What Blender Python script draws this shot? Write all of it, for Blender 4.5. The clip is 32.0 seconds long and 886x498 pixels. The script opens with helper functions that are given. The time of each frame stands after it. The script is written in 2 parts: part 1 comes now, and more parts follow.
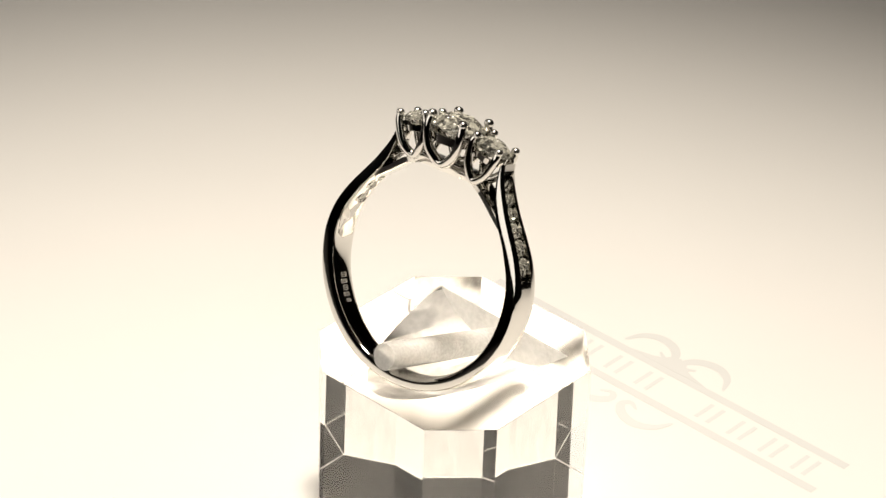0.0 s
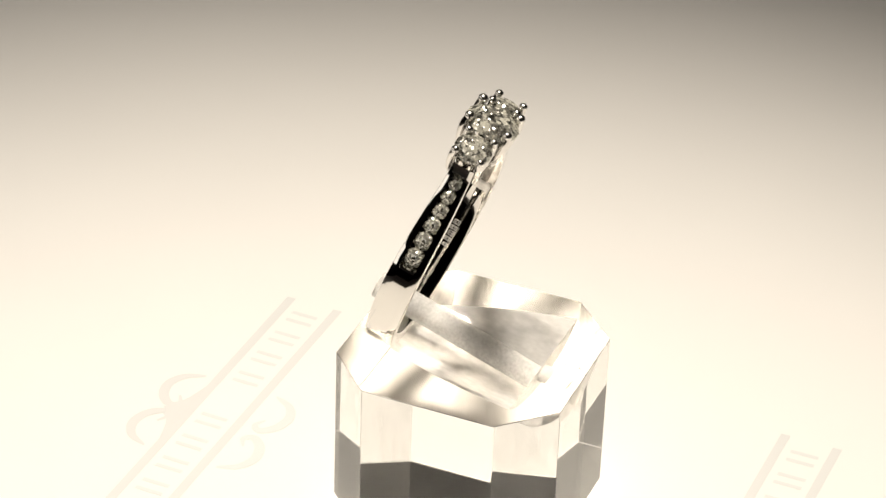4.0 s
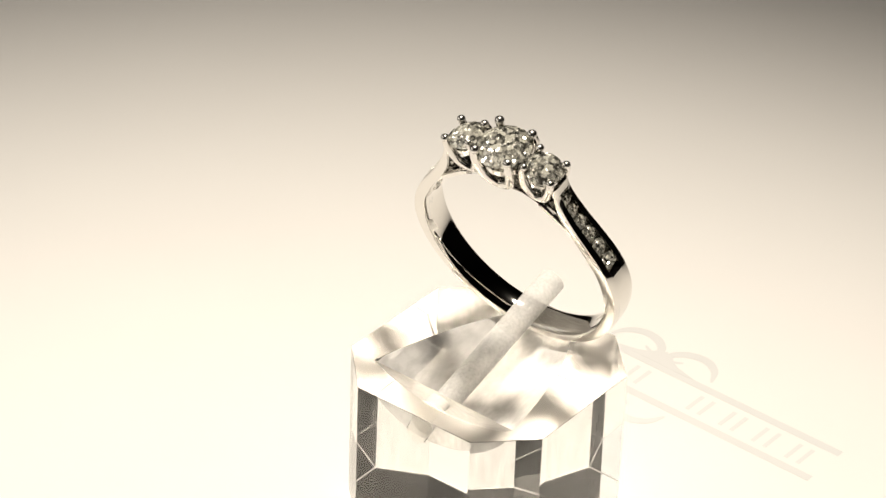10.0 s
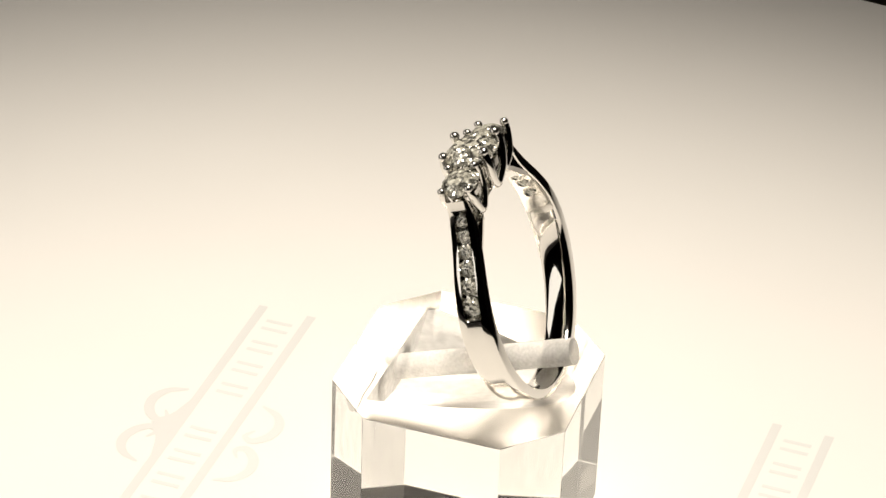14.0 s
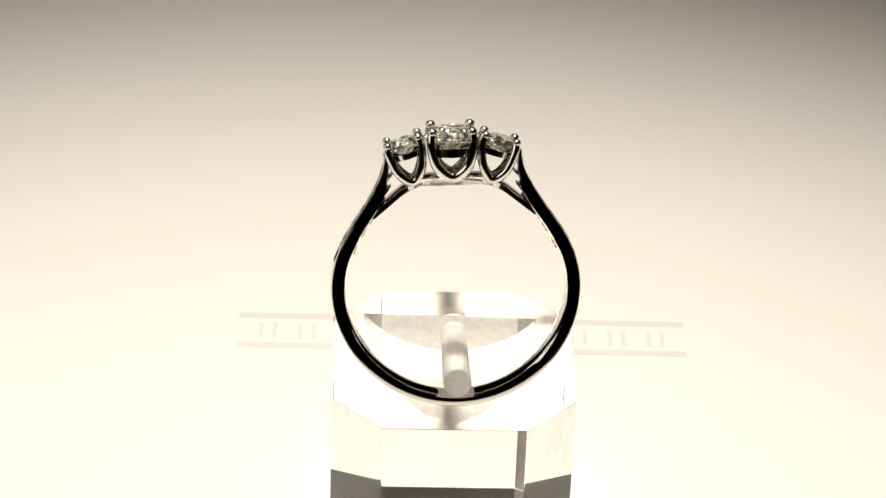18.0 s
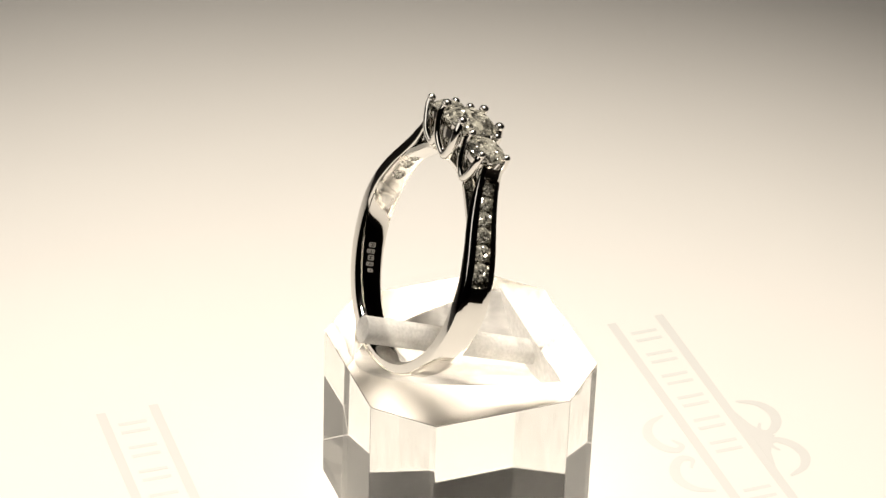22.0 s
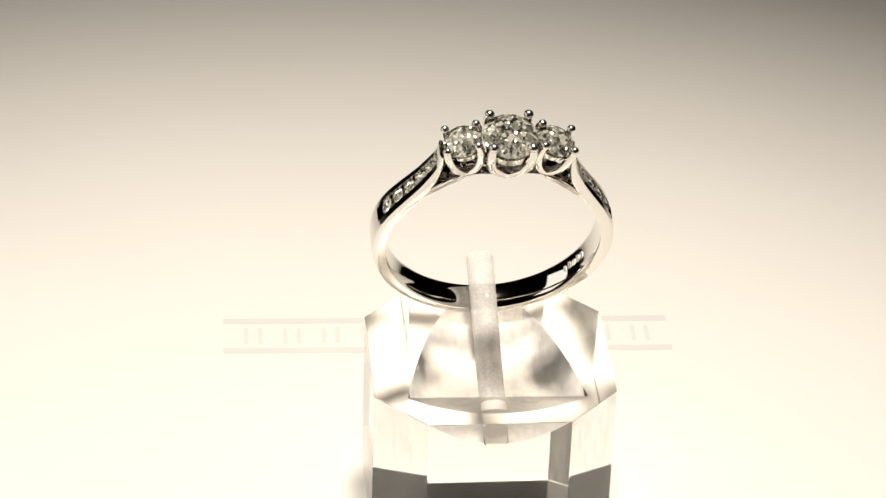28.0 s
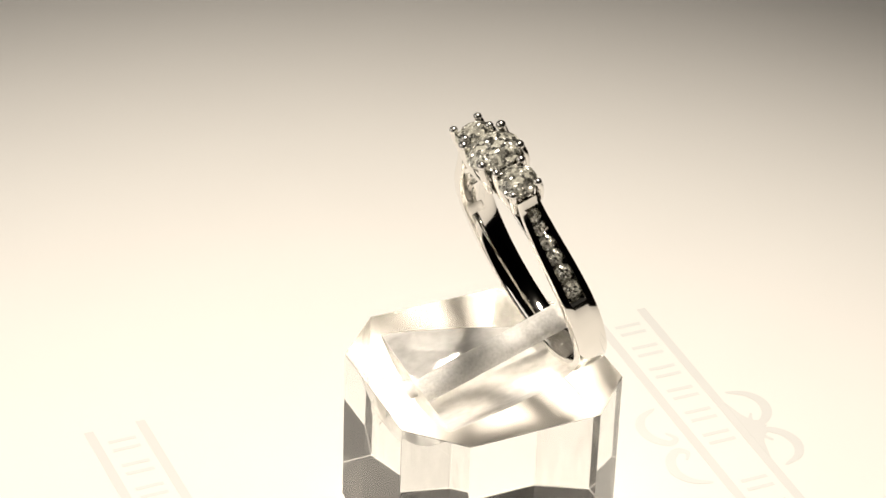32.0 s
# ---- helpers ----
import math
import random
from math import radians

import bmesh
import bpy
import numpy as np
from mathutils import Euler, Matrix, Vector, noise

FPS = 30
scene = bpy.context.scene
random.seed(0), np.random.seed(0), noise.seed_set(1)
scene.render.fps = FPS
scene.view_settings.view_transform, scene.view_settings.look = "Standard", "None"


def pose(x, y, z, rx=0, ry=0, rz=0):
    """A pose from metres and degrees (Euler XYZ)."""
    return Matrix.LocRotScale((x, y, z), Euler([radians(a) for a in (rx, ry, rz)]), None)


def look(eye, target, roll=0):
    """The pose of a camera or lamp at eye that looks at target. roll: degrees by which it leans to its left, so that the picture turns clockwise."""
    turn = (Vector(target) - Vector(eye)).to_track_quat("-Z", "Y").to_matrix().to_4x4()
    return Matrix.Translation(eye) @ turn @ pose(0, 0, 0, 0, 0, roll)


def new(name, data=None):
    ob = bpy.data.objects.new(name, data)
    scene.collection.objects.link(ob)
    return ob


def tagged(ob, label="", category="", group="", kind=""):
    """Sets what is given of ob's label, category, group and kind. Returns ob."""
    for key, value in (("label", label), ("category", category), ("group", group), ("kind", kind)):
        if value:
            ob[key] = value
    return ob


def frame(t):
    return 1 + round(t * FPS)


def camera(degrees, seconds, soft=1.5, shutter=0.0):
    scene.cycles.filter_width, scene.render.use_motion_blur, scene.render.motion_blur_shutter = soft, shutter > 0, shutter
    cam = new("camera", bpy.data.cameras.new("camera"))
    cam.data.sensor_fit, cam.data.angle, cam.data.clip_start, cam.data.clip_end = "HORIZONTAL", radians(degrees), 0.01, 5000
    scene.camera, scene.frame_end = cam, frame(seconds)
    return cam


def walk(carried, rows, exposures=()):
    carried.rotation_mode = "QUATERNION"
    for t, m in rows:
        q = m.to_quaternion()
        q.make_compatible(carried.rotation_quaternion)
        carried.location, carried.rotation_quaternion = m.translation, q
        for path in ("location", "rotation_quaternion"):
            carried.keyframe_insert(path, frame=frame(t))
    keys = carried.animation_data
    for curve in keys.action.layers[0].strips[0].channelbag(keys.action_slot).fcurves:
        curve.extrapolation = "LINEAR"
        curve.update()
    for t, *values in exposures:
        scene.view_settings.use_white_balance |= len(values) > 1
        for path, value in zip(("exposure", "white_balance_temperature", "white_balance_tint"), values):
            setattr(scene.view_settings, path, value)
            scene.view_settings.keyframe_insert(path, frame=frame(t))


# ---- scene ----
# A three-stone ring on a clear acrylic block with a frosted peg, turning on a white display turntable.
# Lengths in the building functions are millimetres; part() turns them into metres.
MM = 0.001
CLIP = 32.0
cam = camera(16.14, CLIP, soft=1.5)
EYE = pose(0.0, -0.2100, 0.16068, 57.072, -1.800, 1.884)
walk(cam, [(0.0, EYE), (CLIP, EYE)], exposures=[(0.0, 0.0), (CLIP, 0.0)])

# ---- light ----
world = bpy.data.worlds.new("dim_room")
scene.world = world
world.use_nodes = True
world.node_tree.nodes["Background"].inputs[0].default_value = (0.9, 0.85, 0.8, 1)
world.node_tree.nodes["Background"].inputs[1].default_value = 0.02


def spot_lamp(name, eye, target, watts, colour, cone, radius):
    data = bpy.data.lights.new(name, "SPOT")
    data.energy, data.color, data.spot_size, data.spot_blend, data.shadow_soft_size = watts, colour, radians(cone), 1.0, radius
    ob = new(name, data)
    ob.matrix_world = look(eye, target)
    return ob


spot_lamp("spot_lamp", (0.0, 0.035, 0.36), (-0.006, -0.038, 0.0), 7.55, (1.0, 0.896, 0.762), 49, 0.024)

# a long lit panel over the table's left side
panel = bpy.data.lights.new("side_panel_lamp", "AREA")
panel.shape, panel.size, panel.size_y, panel.energy, panel.color = "RECTANGLE", 0.56, 0.16, 0.38, (1.0, 0.94, 0.84)
new("side_panel_lamp", panel).matrix_world = look((-0.34, -0.06, 0.175), (0.0, 0.0, 0.03))


# ---- materials ----
def material(name):
    m = bpy.data.materials.new(name)
    m.use_nodes = True
    return m, m.node_tree.nodes, m.node_tree.links, m.node_tree.nodes["Principled BSDF"]


def speckled(name, low, high, rough=(0.4, 0.6), metal=0.0, scale=900.0, fine=9000.0, bump=0.05, bump_size=0.00002, transmission=0.0, ior=1.5):
    """A surface whose colour and gloss vary at two scales, with fine relief."""
    m, nodes, links, base = material(name)
    place = nodes.new("ShaderNodeTexCoord")
    big = nodes.new("ShaderNodeTexNoise")
    small = nodes.new("ShaderNodeTexNoise")
    big.inputs["Scale"].default_value, big.inputs["Detail"].default_value = scale, 4
    small.inputs["Scale"].default_value, small.inputs["Detail"].default_value = fine, 3
    for n in (big, small):
        links.new(place.outputs["Object"], n.inputs["Vector"])
    both = nodes.new("ShaderNodeMath")
    both.operation = "MULTIPLY_ADD"
    both.inputs[1].default_value = 0.6
    links.new(big.outputs["Fac"], both.inputs[0])
    half = nodes.new("ShaderNodeMath")
    half.operation = "MULTIPLY"
    half.inputs[1].default_value = 0.4
    links.new(small.outputs["Fac"], half.inputs[0])
    links.new(half.outputs[0], both.inputs[2])
    mix = nodes.new("ShaderNodeMix")
    mix.data_type = "RGBA"
    mix.inputs["A"].default_value, mix.inputs["B"].default_value = (*low, 1), (*high, 1)
    links.new(both.outputs[0], mix.inputs["Factor"])
    links.new(mix.outputs["Result"], base.inputs["Base Color"])
    span = nodes.new("ShaderNodeMapRange")
    span.inputs["To Min"].default_value, span.inputs["To Max"].default_value = rough
    links.new(both.outputs[0], span.inputs["Value"])
    links.new(span.outputs["Result"], base.inputs["Roughness"])
    if bump:
        b = nodes.new("ShaderNodeBump")
        b.inputs["Strength"].default_value, b.inputs["Distance"].default_value = bump, bump_size
        links.new(small.outputs["Fac"], b.inputs["Height"])
        links.new(b.outputs["Normal"], base.inputs["Normal"])
    base.inputs["Metallic"].default_value = metal
    base.inputs["IOR"].default_value = ior
    base.inputs["Transmission Weight"].default_value = transmission
    return m


def hazy(name, colour, ior, haze, rough=0.0, streak=(1.0, 1.0, 0.15), scale=450.0, passing=0.12, wave=0.0):
    """Clear plastic whose skin is scuffed: part of the light is scattered, in streaks."""
    m, nodes, links, base = material(name)
    nodes.remove(base)
    glass = nodes.new("ShaderNodeBsdfGlass")
    glass.inputs["Color"].default_value = (*colour, 1)
    glass.inputs["IOR"].default_value, glass.inputs["Roughness"].default_value = ior, rough
    place, along = nodes.new("ShaderNodeTexCoord"), nodes.new("ShaderNodeMapping")
    if wave:
        swell, dent = nodes.new("ShaderNodeTexNoise"), nodes.new("ShaderNodeBump")
        swell.inputs["Scale"].default_value, swell.inputs["Detail"].default_value = 190, 1
        dent.inputs["Strength"].default_value, dent.inputs["Distance"].default_value = 1.0, wave
        links.new(place.outputs["Object"], swell.inputs["Vector"])
        links.new(swell.outputs["Fac"], dent.inputs["Height"])
        links.new(dent.outputs["Normal"], glass.inputs["Normal"])
    along.inputs["Scale"].default_value = streak
    links.new(place.outputs["Object"], along.inputs["Vector"])
    cloud, scratch = nodes.new("ShaderNodeTexNoise"), nodes.new("ShaderNodeTexNoise")
    cloud.inputs["Scale"].default_value, cloud.inputs["Detail"].default_value = scale, 3
    scratch.inputs["Scale"].default_value, scratch.inputs["Detail"].default_value = scale * 8, 4
    links.new(along.outputs["Vector"], cloud.inputs["Vector"])
    links.new(along.outputs["Vector"], scratch.inputs["Vector"])
    both = nodes.new("ShaderNodeMath")
    both.operation = "MULTIPLY"
    links.new(cloud.outputs["Fac"], both.inputs[0])
    links.new(scratch.outputs["Fac"], both.inputs[1])
    amount = nodes.new("ShaderNodeMapRange")
    amount.inputs["From Min"].default_value, amount.inputs["From Max"].default_value = 0.12, 0.4
    amount.inputs["To Min"].default_value, amount.inputs["To Max"].default_value = haze
    links.new(both.outputs[0], amount.inputs["Value"])
    white, through_skin, skin, mix = nodes.new("ShaderNodeBsdfDiffuse"), nodes.new("ShaderNodeBsdfTranslucent"), nodes.new("ShaderNodeMixShader"), nodes.new("ShaderNodeMixShader")
    for n in (white, through_skin):
        n.inputs["Color"].default_value = (0.96, 0.95, 0.93, 1)
    skin.inputs[0].default_value = passing
    links.new(white.outputs[0], skin.inputs[1])
    links.new(through_skin.outputs[0], skin.inputs[2])
    links.new(amount.outputs["Result"], mix.inputs[0])
    links.new(glass.outputs[0], mix.inputs[1])
    links.new(skin.outputs[0], mix.inputs[2])
    links.new(mix.outputs[0], nodes["Material Output"].inputs["Surface"])
    return m


WHITE = speckled("white_card", (0.80, 0.79, 0.77), (0.83, 0.82, 0.80), rough=(0.5, 0.7), scale=60, fine=4000, bump=0.04)
TABLE = speckled("dark_table", (0.030, 0.024, 0.020), (0.05, 0.042, 0.036), rough=(0.4, 0.6), scale=8, fine=900, bump=0.05)
DARK = speckled("dark_paint", (0.035, 0.032, 0.03), (0.05, 0.046, 0.042), rough=(0.6, 0.8), scale=3, fine=200, bump=0.1)
PRINT = speckled("grey_print", (0.665, 0.67, 0.665), (0.70, 0.705, 0.70), rough=(0.5, 0.7), scale=500, fine=6000, bump=0.02)
PALE_PRINT = speckled("pale_grey_print", (0.68, 0.69, 0.685), (0.715, 0.725, 0.72), rough=(0.5, 0.7), scale=500, fine=6000, bump=0.02)
GOLD = speckled("white_gold", (0.70, 0.68, 0.645), (0.77, 0.75, 0.715), rough=(0.03, 0.08), metal=1.0, scale=500, fine=9000, bump=0.03, bump_size=0.000006)
CLAW_GOLD = speckled("claw_white_gold", (0.70, 0.68, 0.65), (0.77, 0.75, 0.72), rough=(0.2, 0.28), metal=1.0, scale=900, fine=9000, bump=0.05, bump_size=0.000006)
DULL_GOLD = speckled("cast_white_gold", (0.80, 0.78, 0.74), (0.88, 0.86, 0.82), rough=(0.4, 0.55), metal=1.0, scale=900, fine=9000, bump=0.1, bump_size=0.00001)
ACRYLIC = hazy("clear_acrylic", (1.0, 0.998, 0.99), 1.49, (0.0, 0.008), streak=(1, 1, 1))
SCUFFED = hazy("scuffed_acrylic", (1.0, 0.998, 0.99), 1.49, (0.06, 0.22), rough=0.03, streak=(1.0, 1.0, 0.3), scale=200)


def sparkling(name):
    """Included diamond: clear, slightly milky, many small inner facets, sparkle painted in as tones."""
    m, nodes, links, base = material(name)
    nodes.remove(base)
    place = nodes.new("ShaderNodeTexCoord")
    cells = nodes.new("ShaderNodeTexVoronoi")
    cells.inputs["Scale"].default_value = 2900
    links.new(place.outputs["Object"], cells.inputs["Vector"])
    shift = nodes.new("ShaderNodeVectorMath")
    shift.operation = "MULTIPLY_ADD"
    shift.inputs[1].default_value, shift.inputs[2].default_value = (1.8, 1.8, 1.8), (-0.9, -0.9, -0.9)
    fine = nodes.new("ShaderNodeTexVoronoi")
    fine.inputs["Scale"].default_value = 6000
    links.new(place.outputs["Object"], fine.inputs["Vector"])
    links.new(fine.outputs["Color"], shift.inputs[0])
    geometry = nodes.new("ShaderNodeNewGeometry")
    add = nodes.new("ShaderNodeVectorMath")
    links.new(geometry.outputs["Normal"], add.inputs[0])
    links.new(shift.outputs["Vector"], add.inputs[1])
    unit = nodes.new("ShaderNodeVectorMath")
    unit.operation = "NORMALIZE"
    links.new(add.outputs["Vector"], unit.inputs[0])
    glass = nodes.new("ShaderNodeBsdfGlass")
    glass.inputs["Color"].default_value, glass.inputs["IOR"].default_value = (0.985, 0.98, 0.96, 1), 2.42
    glints = nodes.new("ShaderNodeBsdfGlossy")
    glints.inputs["Color"].default_value, glints.inputs["Roughness"].default_value = (0.98, 0.97, 0.90, 1), 0.09
    links.new(unit.outputs["Vector"], glints.inputs["Normal"])
    soft, parts_of = nodes.new("ShaderNodeMapRange"), nodes.new("ShaderNodeSeparateColor")
    soft.inputs["To Min"].default_value, soft.inputs["To Max"].default_value = 0.03, 0.36
    links.new(fine.outputs["Color"], parts_of.inputs["Color"])
    links.new(parts_of.outputs["Red"], soft.inputs["Value"])
    links.new(soft.outputs["Result"], glints.inputs["Roughness"])
    sparkle_paint = nodes.new("ShaderNodeBsdfDiffuse")
    # random light and dark tones on each facet and cell paint in its sparkle
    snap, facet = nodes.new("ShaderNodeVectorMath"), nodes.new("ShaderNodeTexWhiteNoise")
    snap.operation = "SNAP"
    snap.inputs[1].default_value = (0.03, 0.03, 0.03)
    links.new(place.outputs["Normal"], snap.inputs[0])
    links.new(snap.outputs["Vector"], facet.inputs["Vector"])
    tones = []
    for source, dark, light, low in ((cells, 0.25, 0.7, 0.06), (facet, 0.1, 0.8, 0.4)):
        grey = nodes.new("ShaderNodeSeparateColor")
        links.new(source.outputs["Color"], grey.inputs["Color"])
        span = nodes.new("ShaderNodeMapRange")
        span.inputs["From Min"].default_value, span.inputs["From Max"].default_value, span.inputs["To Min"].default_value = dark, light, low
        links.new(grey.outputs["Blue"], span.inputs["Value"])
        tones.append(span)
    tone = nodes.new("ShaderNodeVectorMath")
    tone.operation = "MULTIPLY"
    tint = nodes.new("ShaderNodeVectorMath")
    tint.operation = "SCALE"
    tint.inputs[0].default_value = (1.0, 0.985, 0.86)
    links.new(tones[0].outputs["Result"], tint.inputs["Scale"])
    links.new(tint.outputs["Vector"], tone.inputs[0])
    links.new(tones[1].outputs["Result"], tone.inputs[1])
    links.new(tone.outputs["Vector"], sparkle_paint.inputs["Color"])
    one, two = nodes.new("ShaderNodeMixShader"), nodes.new("ShaderNodeMixShader")
    one.inputs["Fac"].default_value, two.inputs["Fac"].default_value = 0.62, 0.38
    links.new(glass.outputs[0], one.inputs[1])
    links.new(glints.outputs[0], one.inputs[2])
    links.new(one.outputs[0], two.inputs[1])
    links.new(sparkle_paint.outputs[0], two.inputs[2])
    links.new(two.outputs[0], nodes["Material Output"].inputs["Surface"])
    return m


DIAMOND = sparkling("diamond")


MILLED = hazy("milled_acrylic", (1.0, 0.998, 0.99), 1.49, (0.42, 0.62), rough=0.03, streak=(1.0, 0.5, 1.0), scale=220, wave=0.00035)
BUFFED = hazy("buffed_acrylic", (0.965, 0.957, 0.945), 1.49, (0.0, 0.05), rough=0.03, streak=(1, 1, 1), scale=300, wave=0.00022)
EDGE = hazy("frosted_edge_acrylic", (1.0, 0.998, 0.99), 1.49, (0.3, 0.5), rough=0.1, streak=(1, 1, 1), scale=300, passing=0.5)
FROST = hazy("frosted_acrylic", (1.0, 1.0, 0.99), 1.03, (0.38, 0.54), rough=0.12, streak=(1, 1, 1), scale=500, passing=0.0)
SOCKET = hazy("bonded_acrylic", (1.0, 0.995, 0.98), 1.01, (0.01, 0.03), rough=0.1, streak=(1, 1, 1), scale=500, passing=0.4)
# tinted darker to paint in the shade that the shadowless block leaves out
BASE = hazy("scratched_shade_tinted_base", (0.85, 0.838, 0.815), 1.49, (0.0, 0.03), streak=(1, 1, 1))


# ---- building helpers ----
def part(name, bm, mat, parent=None, label="", sharp=40.0, place=None):
    """Links a bmesh drawn in millimetres as one mesh object, under a thing or a part."""
    bmesh.ops.recalc_face_normals(bm, faces=bm.faces)
    bmesh.ops.scale(bm, vec=(MM, MM, MM), verts=bm.verts)
    for f in bm.faces:
        f.smooth = sharp > 0
    for e in bm.edges:
        e.smooth = not e.is_manifold or e.calc_face_angle(0) < radians(sharp)
    data = bpy.data.meshes.new(name)
    bm.to_mesh(data)
    bm.free()
    data.materials.append(mat)
    ob = new(name, data)
    ob.parent = parent
    if place is not None:
        ob.matrix_basis = place
    if label:
        ob["label"] = label
    return ob


def shared(name, data, parent, place):
    ob = new(name, data)
    ob.parent = parent
    ob.matrix_basis = place
    return ob


def loft(rings, closed_path=False, caps=True):
    """Skin over closed cross-sections, each a list of points."""
    bm = bmesh.new()
    rows = [[bm.verts.new(p) for p in r] for r in rings]
    n = len(rings[0])
    pairs = list(zip(rows, rows[1:])) + ([(rows[-1], rows[0])] if closed_path else [])
    for a, b in pairs:
        for i in range(n):
            bm.faces.new((a[i], a[(i + 1) % n], b[(i + 1) % n], b[i]))
    if caps and not closed_path:
        bm.faces.new(rows[0])
        bm.faces.new(rows[-1])
    return bm


def tube(points, radii, sides=10):
    """A round wire along points."""
    pts = [Vector(p) for p in points]
    rings = []
    side = Vector((0.3, 0.9, 0.2))
    for i, p in enumerate(pts):
        along = (pts[min(i + 1, len(pts) - 1)] - pts[max(i - 1, 0)]).normalized()
        u = (side - along * side.dot(along)).normalized()
        v = along.cross(u)
        side = u
        r = radii[i] if isinstance(radii, (list, tuple)) else radii
        rings.append([p + r * (u * math.cos(a) + v * math.sin(a)) for a in (2 * math.pi * k / sides for k in range(sides))])
    return loft(rings)


def spline(knots, steps=8):
    """Points on a smooth curve through knots."""
    k = [Vector(q) for q in knots]
    k = [2 * k[0] - k[1]] + k + [2 * k[-1] - k[-2]]
    out = []
    for i in range(1, len(k) - 2):
        a, b, c, d = k[i - 1:i + 3]
        for j in range(steps):
            s = j / steps
            out.append(0.5 * (2 * b + (c - a) * s + (2 * a - 5 * b + 4 * c - d) * s * s + (3 * b - a - 3 * c + d) * s ** 3))
    return out + [k[-2]]


def box(size, at=(0, 0, 0)):
    bm = bmesh.new()
    bmesh.ops.create_cube(bm, size=1)
    bmesh.ops.scale(bm, vec=size, verts=bm.verts)
    bmesh.ops.translate(bm, vec=at, verts=bm.verts)
    return bm


def bead(radius, at=(0, 0, 0), squash=0.9):
    bm = bmesh.new()
    bmesh.ops.create_uvsphere(bm, u_segments=14, v_segments=9, radius=radius)
    bmesh.ops.scale(bm, vec=(1, 1, squash), verts=bm.verts)
    bmesh.ops.translate(bm, vec=at, verts=bm.verts)
    return bm


# ---- the room and the table ----
def build_room():
    half, high = 1300.0, 1500.0
    floor = -730.0
    for name, size, at in (("wall_north", (2 * half + 200, 100, high - floor), (0, half + 50, (high + floor) / 2)),
                           ("wall_south", (2 * half + 200, 100, high - floor), (0, -half - 50, (high + floor) / 2)),
                           ("wall_east", (100, 2 * half, high - floor), (half + 50, 0, (high + floor) / 2)),
                           ("wall_west", (100, 2 * half, high - floor), (-half - 50, 0, (high + floor) / 2))):
        tagged(part(name, box(size, at), DARK, sharp=0), "plain dark painted wall of the unlit room", "wall", kind="structure")
    tagged(part("ceiling", box((2 * half + 200, 2 * half + 200, 100), (0, 0, high + 50)), DARK, sharp=0), "plain dark ceiling of the unlit room", "ceiling", kind="structure")
    tagged(part("floor", box((2 * half + 200, 2 * half + 200, 100), (0, 0, floor - 50)), DARK, sharp=0), "plain dark floor of the unlit room", "floor", kind="structure")
    table = tagged(new("table"), "plain dark table under the display turntable", "table")
    table.location = (0, 0, -0.018)
    top = box((1100, 800, 22), (0, 60, -11))
    bmesh.ops.bevel(top, geom=top.edges[:], offset=2, segments=2, affect="EDGES")
    part("tabletop", top, TABLE, table)
    for x in (-500, 500):
        for y in (-290, 410):
            leg = box((45, 45, 690), (x, y, -22 - 345))
            bmesh.ops.bevel(leg, geom=leg.edges[:], offset=2, segments=1, affect="EDGES")
            part("leg", leg, TABLE, table)


def ribbon(points, widths, z):
    """A flat printed stroke of changing width."""
    pts = [Vector((x, y, 0)) for x, y in points]
    rows = []
    for i, p in enumerate(pts):
        along = (pts[min(i + 1, len(pts) - 1)] - pts[max(i - 1, 0)]).normalized()
        out = Vector((-along.y, along.x, 0)) * widths[i] / 2
        rows.append([(*(p - out).xy, z), (*(p + out).xy, z), (*(p + out).xy, z - 0.01), (*(p - out).xy, z - 0.01)])
    return loft(rows)


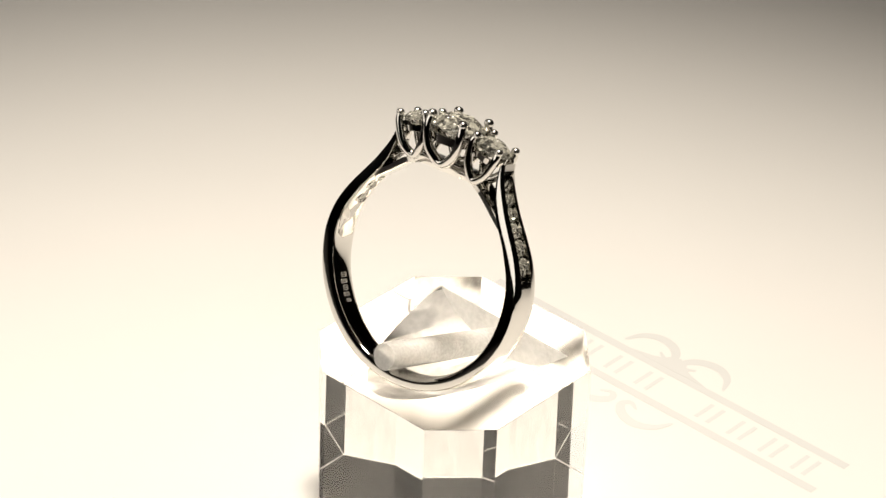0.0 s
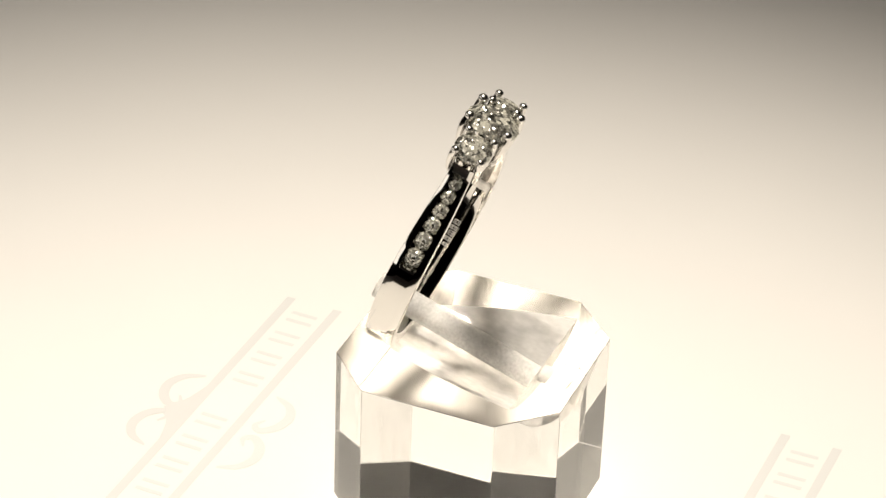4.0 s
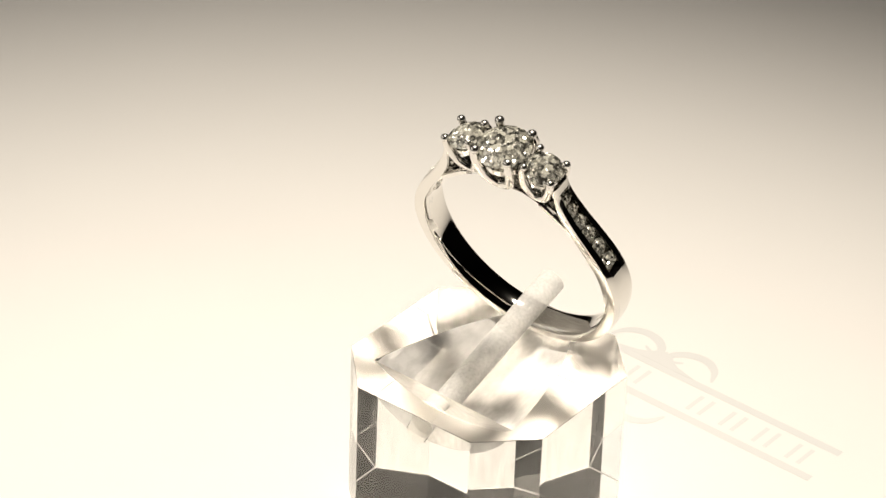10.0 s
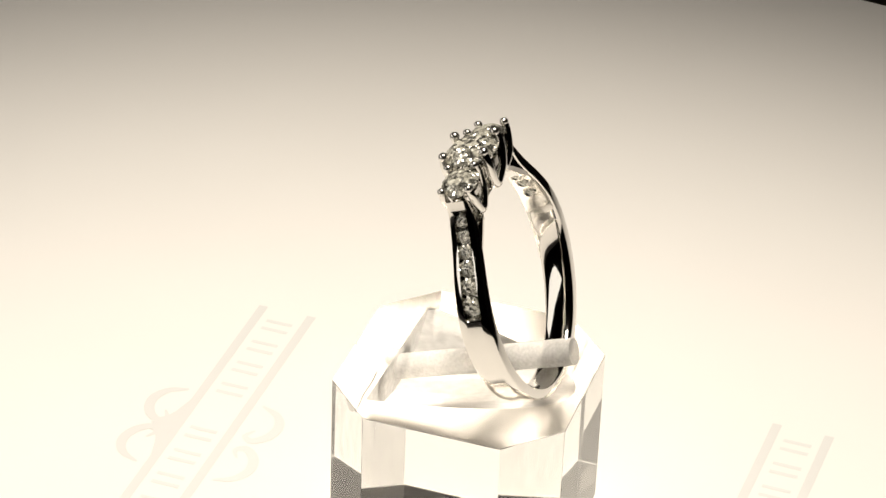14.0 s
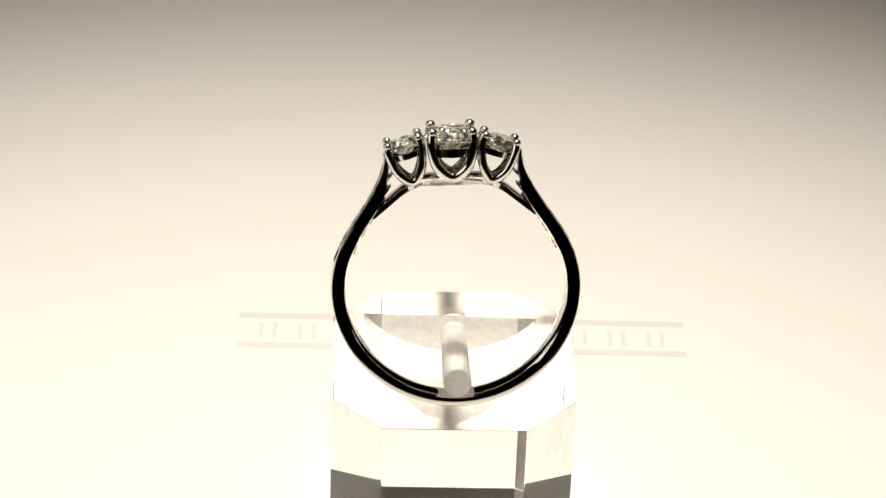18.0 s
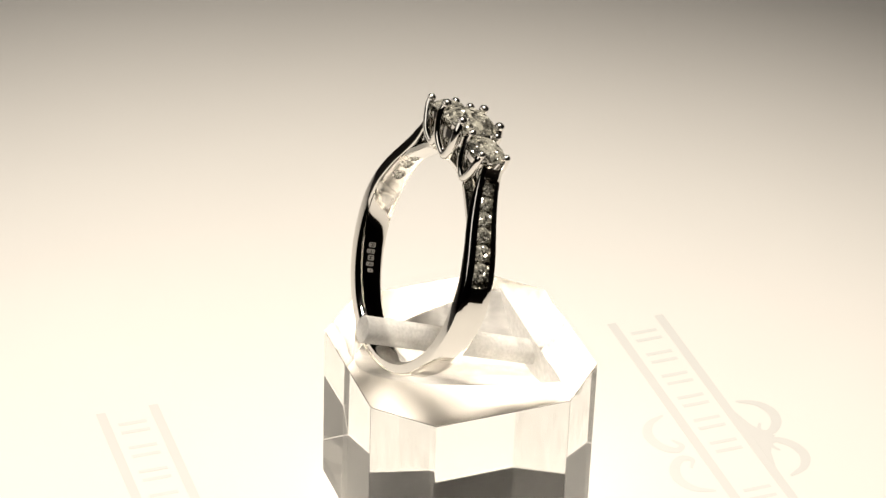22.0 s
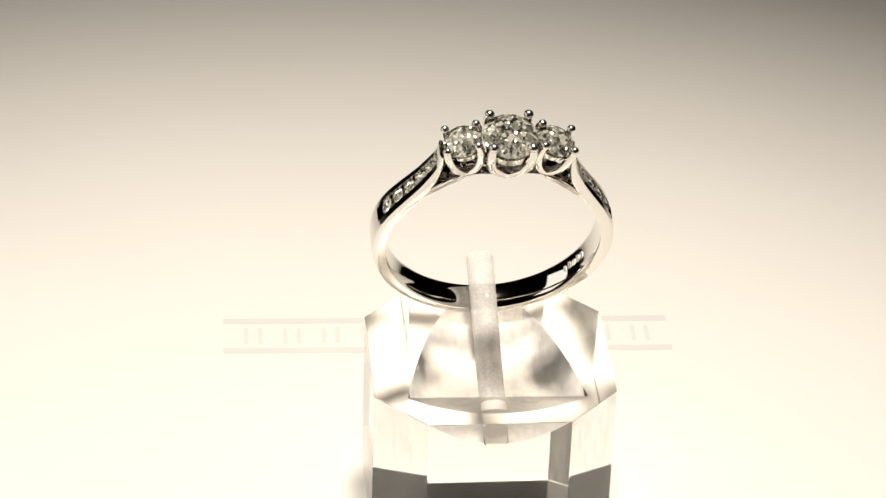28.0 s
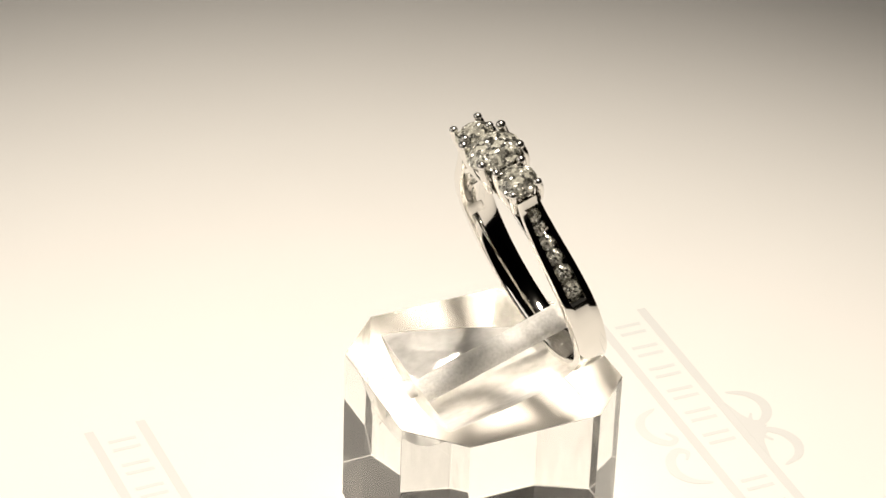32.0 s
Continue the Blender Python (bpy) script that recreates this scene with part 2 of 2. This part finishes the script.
def build_turntable():
    top = tagged(new("turntable"), "white round display turntable with a pale grey printed emblem", "turntable")
    # the round card sits a little off the turning axis
    cx, cy = 8.32, 1.74
    rings = [[(cx + r * math.cos(a), cy + r * math.sin(a), z) for a in (2 * math.pi * k / 160 for k in range(160))] for r, z in ((108.85, -2.6), (108.85, -0.25), (108.6, 0.0), (0.01, 0.0))]
    part("platter", loft(rings), WHITE, top)
    foot = bmesh.new()
    bmesh.ops.create_cone(foot, cap_ends=True, segments=64, radius1=70, radius2=64, depth=15.35)
    bmesh.ops.translate(foot, vec=(0, 0, -10.3), verts=foot.verts)
    part("foot", foot, DARK, top)
    for turn in (0.0, 180.9):
        place = pose(0, 0, 0, 0, 0, turn)
        for y in (21.8, 26.5):
            part("printed_rule", box((40.6, 0.85, 0.01), (0, y, 0.012)), PRINT, top, place=place)
        # the lettering, as plain bars
        for i in range(11):
            for off in (-0.62, 0.62) if i != 6 else ():
                part("printed_bar", box((0.42, 2.5, 0.01), (-17.6 + 3.52 * i + off, 24.15, 0.012)), PALE_PRINT, top, place=place)
        for side in (-1, 1):
            for flip in (1, -1):
                hump = spline([(5.7, 3.5, 0), (4.9, 5.1, 0), (3.4, 5.9, 0), (1.7, 5.6, 0), (0.6, 4.5, 0), (1.1, 3.7, 0), (2.1, 4.2, 0)], 6)
                n = len(hump) - 1
                stroke = ribbon([(side * x, 24.15 + flip * y) for x, y, _ in hump], [0.2 + 0.75 * math.sin(math.pi * (i / n) ** 0.8) for i in range(n + 1)], 0.022)
                part("printed_scroll", stroke, PRINT if flip > 0 else PALE_PRINT, top, place=place)
        web = [(-4.6, 2.7), (-2.2, 3.3), (-0.7, 4.0), (0.0, 4.7), (0.7, 4.0), (2.2, 3.3), (4.6, 2.7)]
        part("printed_web", loft([[(x, 24.15 + y, z) for x, y in web] for z in (0.024, 0.03)]), PRINT, top, place=place)
    return top


# ---- the acrylic stand ----
TROUGH = dict(slope=13.0, depth=3.5, radius=9.42, wall=-5.75, x=1.75)
STAND = dict(half=9.83, cut=4.1, top=14.45, x=1.5, y=0.42, yaw=1.5)


def ring_space():
    """The ring's own space in the turntable's, in millimetres: x across, y along the finger, z up through the centre stone."""
    turn = pose(0, 0, 0, 0, 0, 4.6) @ pose(0, 0, 0, 20.0, 0, 0) @ pose(0, 0, 0, 0, 2.8, 0)
    return Matrix.Translation((2.38, 0.11, 34.80)) @ turn @ Matrix.Translation((0.08, 0, -11.3)) @ pose(0, 0, 0, 0, -1.2, 0) @ pose(0, 0, 0, 0, 0, -1.65)


def octagon(half, cut, z):
    h, c = half, half - cut
    return [(c, -h, z), (h, -c, z), (h, c, z), (c, h, z), (-c, h, z), (-h, c, z), (-h, -c, z), (-c, -h, z)]


def build_stand():
    stand = tagged(new("ring_stand"), "clear acrylic block ring stand with a frosted peg", "stand")
    s = STAND
    bm = loft([octagon(s["half"] - 0.07, s["cut"], 0.03), octagon(s["half"], s["cut"], 0.1), octagon(s["half"], s["cut"], s["top"])])
    upright = [e for e in bm.edges if abs(e.verts[0].co.z - e.verts[1].co.z) > 5]
    bmesh.ops.bevel(bm, geom=upright, offset=0.03, segments=1, affect="EDGES")
    rim = [e for e in bm.edges if min(v.co.z for v in e.verts) > s["top"] - 0.01]
    bmesh.ops.bevel(bm, geom=rim, offset=0.035, segments=1, affect="EDGES")
    seat = pose(s["x"], s["y"], 0, 0, 0, s["yaw"])
    bmesh.ops.transform(bm, matrix=seat, verts=bm.verts)
    block = part("block", bm, ACRYLIC, stand, sharp=0)
    block.visible_shadow = False
    # a round-bottomed trough slopes down under the peg to the front wall
    slope, deep, bore, wall = math.tan(radians(TROUGH["slope"])), TROUGH["depth"], TROUGH["radius"], TROUGH["wall"]
    level = s["top"] - deep + bore / math.cos(math.atan(slope))
    slot = tube([(TROUGH["x"] - 0.012 * d, wall + d, level + d * slope) for d in (60, -20)], bore, 160)
    bmesh.ops.bisect_plane(slot, geom=slot.verts[:] + slot.edges[:] + slot.faces[:], plane_co=(0, wall, 0), plane_no=(0, -1, 0), clear_outer=True)
    bmesh.ops.holes_fill(slot, edges=[e for e in slot.edges if e.is_boundary])
    cutter = part("cutter", slot, ACRYLIC, sharp=0)
    mod = block.modifiers.new("cut", "BOOLEAN")
    mod.operation, mod.solver, mod.object = "DIFFERENCE", "EXACT", cutter
    graph = bpy.context.evaluated_depsgraph_get()
    data = bpy.data.meshes.new_from_object(block.evaluated_get(graph))
    block.modifiers.clear()
    bpy.data.objects.remove(cutter)
    block.data = data
    # the sawn faces of the trough are left matt
    data.materials.clear()
    data.materials.append(ACRYLIC)
    data.materials.append(MILLED)
    data.materials.append(SCUFFED)
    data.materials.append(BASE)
    data.materials.append(BUFFED)
    data.materials.append(EDGE)
    for f in data.polygons:
        c, n = seat.inverted() @ (f.center / MM), pose(0, 0, 0, 0, 0, -s["yaw"]) @ f.normal
        outside = c.z < 0.2 or c.z > s["top"] - 0.1 or max(abs(c.x), abs(c.y), (abs(c.x) + abs(c.y) + s["cut"]) / 2) > s["half"] - 0.15
        f.material_index = 0 if outside else 1
        if outside and abs(abs(n.x) - abs(n.y)) < 0.2 and abs(n.z) < 0.3:
            f.material_index = 2
        if outside and n.z > 0.9:
            f.material_index = 4
        # the flat underside gets the tint that stands in for shade below it
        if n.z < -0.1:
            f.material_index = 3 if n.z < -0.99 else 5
    head, tail = Vector((1.19, 9.04, 18.12)), Vector((1.5, -8.16, 11.93))
    peg = tube([head.lerp(tail, f) for f in (0.0, 0.004, 0.5, 0.9)], [1.08, 1.13, 1.08, 1.04], 32)
    tip = tube([head.lerp(tail, f) for f in (0.902, 0.985, 1.0)], [1.0, 0.98, 0.8], 32)
    part("peg_tip", tip, SOCKET, stand, "clear end of the peg let into the block")
    part("peg", peg, FROST, stand, "frosted translucent acrylic peg")
    return stand


# ---- the ring ----
CHANNEL = (5, 32)


def band_stations():
    """Outer and inner edge, width and channel half-width of the band, from one shoulder's tip round the bottom to the other's."""
    knots = [(5.35, 10.5, 4.98, 10.35), (5.45, 9.75, 5.0, 9.5), (5.72, 8.85, 5.12, 8.4), (6.15, 7.95, 5.35, 7.4), (6.7, 6.95, 5.85, 6.4), (7.35, 5.95, 6.45, 5.45),
             (8.05, 4.92, 7.1, 4.5), (8.77, 3.76, 7.7, 3.4), (9.37, 2.46, 8.24, 2.25), (9.72, 1.1, 8.55, 1.05), (9.83, 0.0, 8.63, 0.0)]
    breadth = [1.86, 1.89, 1.97, 2.08, 2.2, 2.32, 2.42, 2.5, 2.57, 2.62, 2.65]
    edges = spline([(a, b, 0) for a, b, _, _ in knots], 4), spline([(c, d, 0) for _, _, c, d in knots], 4), spline([(w, 0, 0) for w in breadth], 4)
    first, last = CHANNEL
    rows = [(o.xy, i.xy, w.x, 0.46 + 0.21 * (k - first) / (last - first) if first <= k <= last else 0) for k, (o, i, w) in enumerate(zip(*edges))][:-1]
    low = []
    for k in range(46):
        a = radians(-4 * k)
        low.append((Vector((9.83 * math.cos(a), 9.85 * math.sin(a))), Vector((8.63 * math.cos(a), 8.74 * math.sin(a))), 2.65 + 0.25 * math.sin(a), 0))
    left = [(Vector((-o.x, o.y)), Vector((-i.x, i.y)), w, g) for o, i, w, g in reversed(rows)]
    return rows + low + left


def band_section(o, i, w, g):
    """The band's cross-section: a soft inside, square sides and, on the shoulders, a sunk channel."""
    n = (o - i).normalized()
    h = (o - i).length
    gw, gd = (g, 0.5) if g else (0.6, 0.0)
    lift = 0.03 if g else 0.08
    deep = min(0.16 + 0.24 * max(0.0, -i.y / 8.7), 0.4 * h)
    half = [(0.0, 0.1 * w), (0.12 * deep, 0.25 * w), (0.35 * deep, 0.38 * w), (0.65 * deep, 0.46 * w), (deep, 0.5 * w), (h - 0.13, 0.5 * w), (h - 0.04, 0.5 * w - 0.04), (h, 0.5 * w - 0.13), (h + lift, gw + 0.03), (h + lift - gd, gw)]
    return [(i.x + n.x * d, y, i.y + n.y * d) for d, y in [(d, -y) for d, y in half] + half[::-1]]


def brilliant(r):
    """A round brilliant cut: table, crown, thin girdle and pavilion, with its facets."""
    bm = bmesh.new()

    def row(radius, z, n, off):
        return [bm.verts.new((radius * math.cos(2 * math.pi * (k + off) / n), radius * math.sin(2 * math.pi * (k + off) / n), z)) for k in range(n)]
    table = row(0.56 * r, 0.34 * r, 8, 0.5)
    star = row(0.77 * r, 0.19 * r, 8, 0.0)
    up = row(r, 0.02 * r, 16, 0.0)
    down = row(r, -0.02 * r, 16, 0.0)
    half = row(0.28 * r, -0.40 * r, 8, 0.5)
    culet = bm.verts.new((0, 0, -0.56 * r))
    bm.faces.new(table)
    for k in range(8):
        j = (k + 1) % 8
        bm.faces.new((table[k - 1], star[k], table[k]))
        bm.faces.new((star[k], up[2 * k], up[2 * k + 1]))
        bm.faces.new((star[k], up[2 * k - 1], up[2 * k]))
        bm.faces.new((table[k], star[k], up[2 * k + 1]))
        bm.faces.new((table[k], up[2 * k + 1], star[j]))
        bm.faces.new((half[k], down[2 * k], down[2 * k + 1]))
        bm.faces.new((half[k], down[2 * k + 1], down[(2 * k + 2) % 16]))
        bm.faces.new((half[k], down[(2 * k + 2) % 16], half[j]))
        bm.faces.new((half[k], half[j], culet))
    for k in range(16):
        j = (k + 1) % 16
        bm.faces.new((up[k], up[j], down[j], down[k]))
    return bm


HEAD_X, HEAD_Y = 0.08, 0.13


def setting(ring, x, r, tilt, z, foot_x, foot_z, bx, by, stone_label):
    """A four-claw basket with its stone: two crossing U-shaped wires, a seat rail and rounded claw tips."""
    head = new("setting")
    head.parent = ring
    lean = Matrix.Translation((x + HEAD_X, HEAD_Y, z)) @ pose(0, 0, 0, 0, tilt, 0)
    wire = 0.38 if r > 2 else 0.33
    for side in (-1, 1):
        tips = [lean @ Vector((sx * bx * 0.95, side * by * 0.95, 0.08)) for sx in (-1, 1)]
        mids = [lean @ Vector((sx * bx * 1.0, side * by * 1.0, -1.0 * (r / 2.2))) for sx in (-1, 1)]
        foot = Vector((foot_x + HEAD_X, HEAD_Y + side * by * 0.66, foot_z))
        lows = [foot.lerp(m, 0.42) + Vector((0, side * 0.1, -0.14)) for m in mids]
        path = spline([tips[0], mids[0], lows[0] + (mids[0] - mids[1]).normalized() * 0.24 * r, foot, lows[1] + (mids[1] - mids[0]).normalized() * 0.24 * r, mids[1], tips[1]], 6)
        n = len(path)
        part("claw_wire", tube(path, [wire * (0.86 + 0.25 * math.sin(math.pi * i / (n - 1))) for i in range(n)], 12), GOLD, head)
        for t in tips:
            part("claw_tip", bead(wire * 1.06, tuple(t)), CLAW_GOLD, head)
    rail = []
    for k in range(40):
        a = 2 * math.pi * k / 40
        c = [lean @ Vector((q * math.cos(a), q * math.sin(a), h)) for q, h in ((0.86 * r, -0.56 * r), (0.82 * r, -0.86 * r), (0.66 * r, -0.86 * r), (0.70 * r, -0.56 * r))]
        rail.append([tuple(v) for v in c])
    part("seat_rail", loft(rail, closed_path=True), GOLD, head)
    gem = brilliant(r)
    bmesh.ops.transform(gem, matrix=lean @ Matrix.Translation((0, 0, -0.24 * r)) @ pose(0, 0, 0, 0, 0, 11), verts=gem.verts)
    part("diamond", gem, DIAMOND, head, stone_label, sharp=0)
    return head


def build_ring():
    ring = tagged(new("ring"), "white gold three-stone diamond ring with channel-set shoulders", "ring")
    rows = band_stations()
    part("band", loft([band_section(*r) for r in rows]), GOLD, ring, sharp=32)
    # gallery arch that closes the circle under the stones
    arch = []
    under = spline([(6.3, 5.5, 0), (5.25, 6.35, 0), (4.4, 7.05, 0), (3.6, 7.62, 0), (2.4, 8.02, 0), (1.2, 7.98, 0), (0, 7.95, 0), (-1.2, 7.98, 0), (-2.4, 8.02, 0), (-3.6, 7.62, 0), (-4.4, 7.05, 0), (-5.25, 6.35, 0), (-6.3, 5.5, 0)], 4)
    for k, p in enumerate(under):
        along = (under[min(k + 1, len(under) - 1)] - under[max(k - 1, 0)]).normalized()
        out = Vector((along.y, -along.x, 0))
        # between the struts the sides lean in towards the finger
        mid = max(0.0, 1 - abs(p.x) / 3.4) ** 0.5
        w, thick, foot = 1.0 + 0.12 * mid, 0.5 + 0.4 * mid, 0.94 - 0.5 * mid
        c = [(0.04, -w * foot), (thick - 0.1, -w), (thick, -w + 0.12), (thick, w - 0.12), (thick - 0.1, w), (0.04, w * foot), (0, w * foot - 0.08), (0, -w * foot + 0.08)]
        arch.append([(p.x + out.x * q, y, p.y + out.y * q) for q, y in c])
    part("gallery", loft(arch), GOLD, ring)
    setting(ring, 0.0, 2.25, 0, 12.40, 0.0, 8.8, 1.63, 1.79, "large round brilliant-cut diamond")
    setting(ring, 3.82, 1.56, 16, 11.63, 3.05, 8.45, 1.31, 1.17, "small round brilliant-cut diamond")
    setting(ring, -3.82, 1.56, -16, 11.63, -3.05, 8.45, 1.31, 1.17, "small round brilliant-cut diamond")
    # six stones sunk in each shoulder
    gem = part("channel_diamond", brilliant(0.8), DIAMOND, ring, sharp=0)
    data = gem.data
    bpy.data.objects.remove(gem)
    line = [o for o, i, w, g in rows[CHANNEL[0]:CHANNEL[1] + 1]]
    normals = [(o - i).normalized() for o, i, w, g in rows[CHANNEL[0]:CHANNEL[1] + 1]]
    lengths = [0.0]
    for a, b in zip(line, line[1:]):
        lengths.append(lengths[-1] + (b - a).length)
    for side in (1, -1):
        for k in range(6):
            size = 0.72 + 0.28 * k / 5
            s = lengths[-1] * (0.72 * (k + 0.5) + 0.28 * (k + 0.5) ** 2 / 10) / (0.72 * 6 + 0.28 * 3.6)
            j = max(i for i in range(len(line) - 1) if lengths[i] <= s)
            f = (s - lengths[j]) / (lengths[j + 1] - lengths[j])
            p = line[j].lerp(line[j + 1], f)
            n = normals[j].lerp(normals[j + 1], f).normalized()
            p = p - n * 0.24
            turn = math.degrees(math.atan2(n.x, n.y))
            shared("channel_diamond", data, ring, Matrix.Translation((side * p.x * MM, 0, p.y * MM)) @ pose(0, 0, 0, 0, side * turn, 0) @ pose(0, 0, 0, 0, 0, 17 * k) @ Matrix.Diagonal((size, size, size, 1)))
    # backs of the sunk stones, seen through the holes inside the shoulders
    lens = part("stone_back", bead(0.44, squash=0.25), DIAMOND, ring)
    data = lens.data
    bpy.data.objects.remove(lens)
    hoop = loft([[((0.5 + 0.1 * math.cos(u)) * math.cos(v), (0.5 + 0.1 * math.cos(u)) * math.sin(v), 0.1 * math.sin(u)) for u in (2 * math.pi * q / 6 for q in range(6))] for v in (2 * math.pi * q / 20 for q in range(20))], closed_path=True)
    rim = part("hole_rim", hoop, GOLD, ring)
    rim_data = rim.data
    bpy.data.objects.remove(rim)
    for side in (1, -1):
        for k in (7, 11, 15, 20, 24, 29):
            o, i, w, g = rows[k]
            n = (o - i).normalized()
            spot = Matrix.Translation((side * (i.x - n.x * 0.01) * MM, 0, (i.y - n.y * 0.01) * MM)) @ pose(0, 0, 0, 0, side * math.degrees(math.atan2(n.x, n.y)), 0)
            shared("stone_back", data, ring, spot)
            shared("hole_rim", rim_data, ring, spot)
    # stamped marks inside the band
    for k, (long, tall) in enumerate(((0.62, 0.42), (0.7, 0.36), (0.55, 0.46), (0.66, 0.34), (0.5, 0.3))):
        a = radians(-24 - 3.5 * k)
        at = Matrix.Translation((8.62 * math.cos(a), 0.06 * (k % 2), 8.73 * math.sin(a))) @ pose(0, 0, 0, 0, -math.degrees(a), 0)
        rim = loft([[(x, sy * (long / 2 - q), sz * (tall / 2 - q)) for sy, sz in ((-1, -0.6), (-0.8, -1), (0.8, -1), (1, -0.6), (1, 0.6), (0.8, 1), (-0.8, 1), (-1, 0.6))] for q, x in ((0, 0.03), (0.0, -0.03), (0.08, -0.03), (0.08, 0.03))], closed_path=True)
        bmesh.ops.transform(rim, matrix=at, verts=rim.verts)
        mark = part("stamped_mark", rim, DULL_GOLD, ring)
        for j in range(2):
            stroke = box((0.05, 0.1 + 0.04 * ((k + j) % 3), 0.16), ((0, (j - 0.5) * 0.24, 0.02 * (k % 2))))
            bmesh.ops.transform(stroke, matrix=at, verts=stroke.verts)
            part("stamped_stroke", stroke, DULL_GOLD, mark)
    return ring


build_room()
turntable = build_turntable()
ring_stand = build_stand()
ring = build_ring()

# ---- the turning ----
RATE, START = 17.5916, -137.951


def motions():
    steps = [0.25 * k for k in range(int(CLIP / 0.25) + 1)]
    at_ring = ring_space()
    local = Matrix.Translation(at_ring.translation * MM) @ at_ring.to_3x3().to_4x4()
    for thing, own in ((turntable, Matrix()), (ring_stand, Matrix()), (ring, local)):
        walk(thing, [(t, pose(0, 0, 0, 0, 0, -(RATE * t + START)) @ own) for t in steps])


motions()
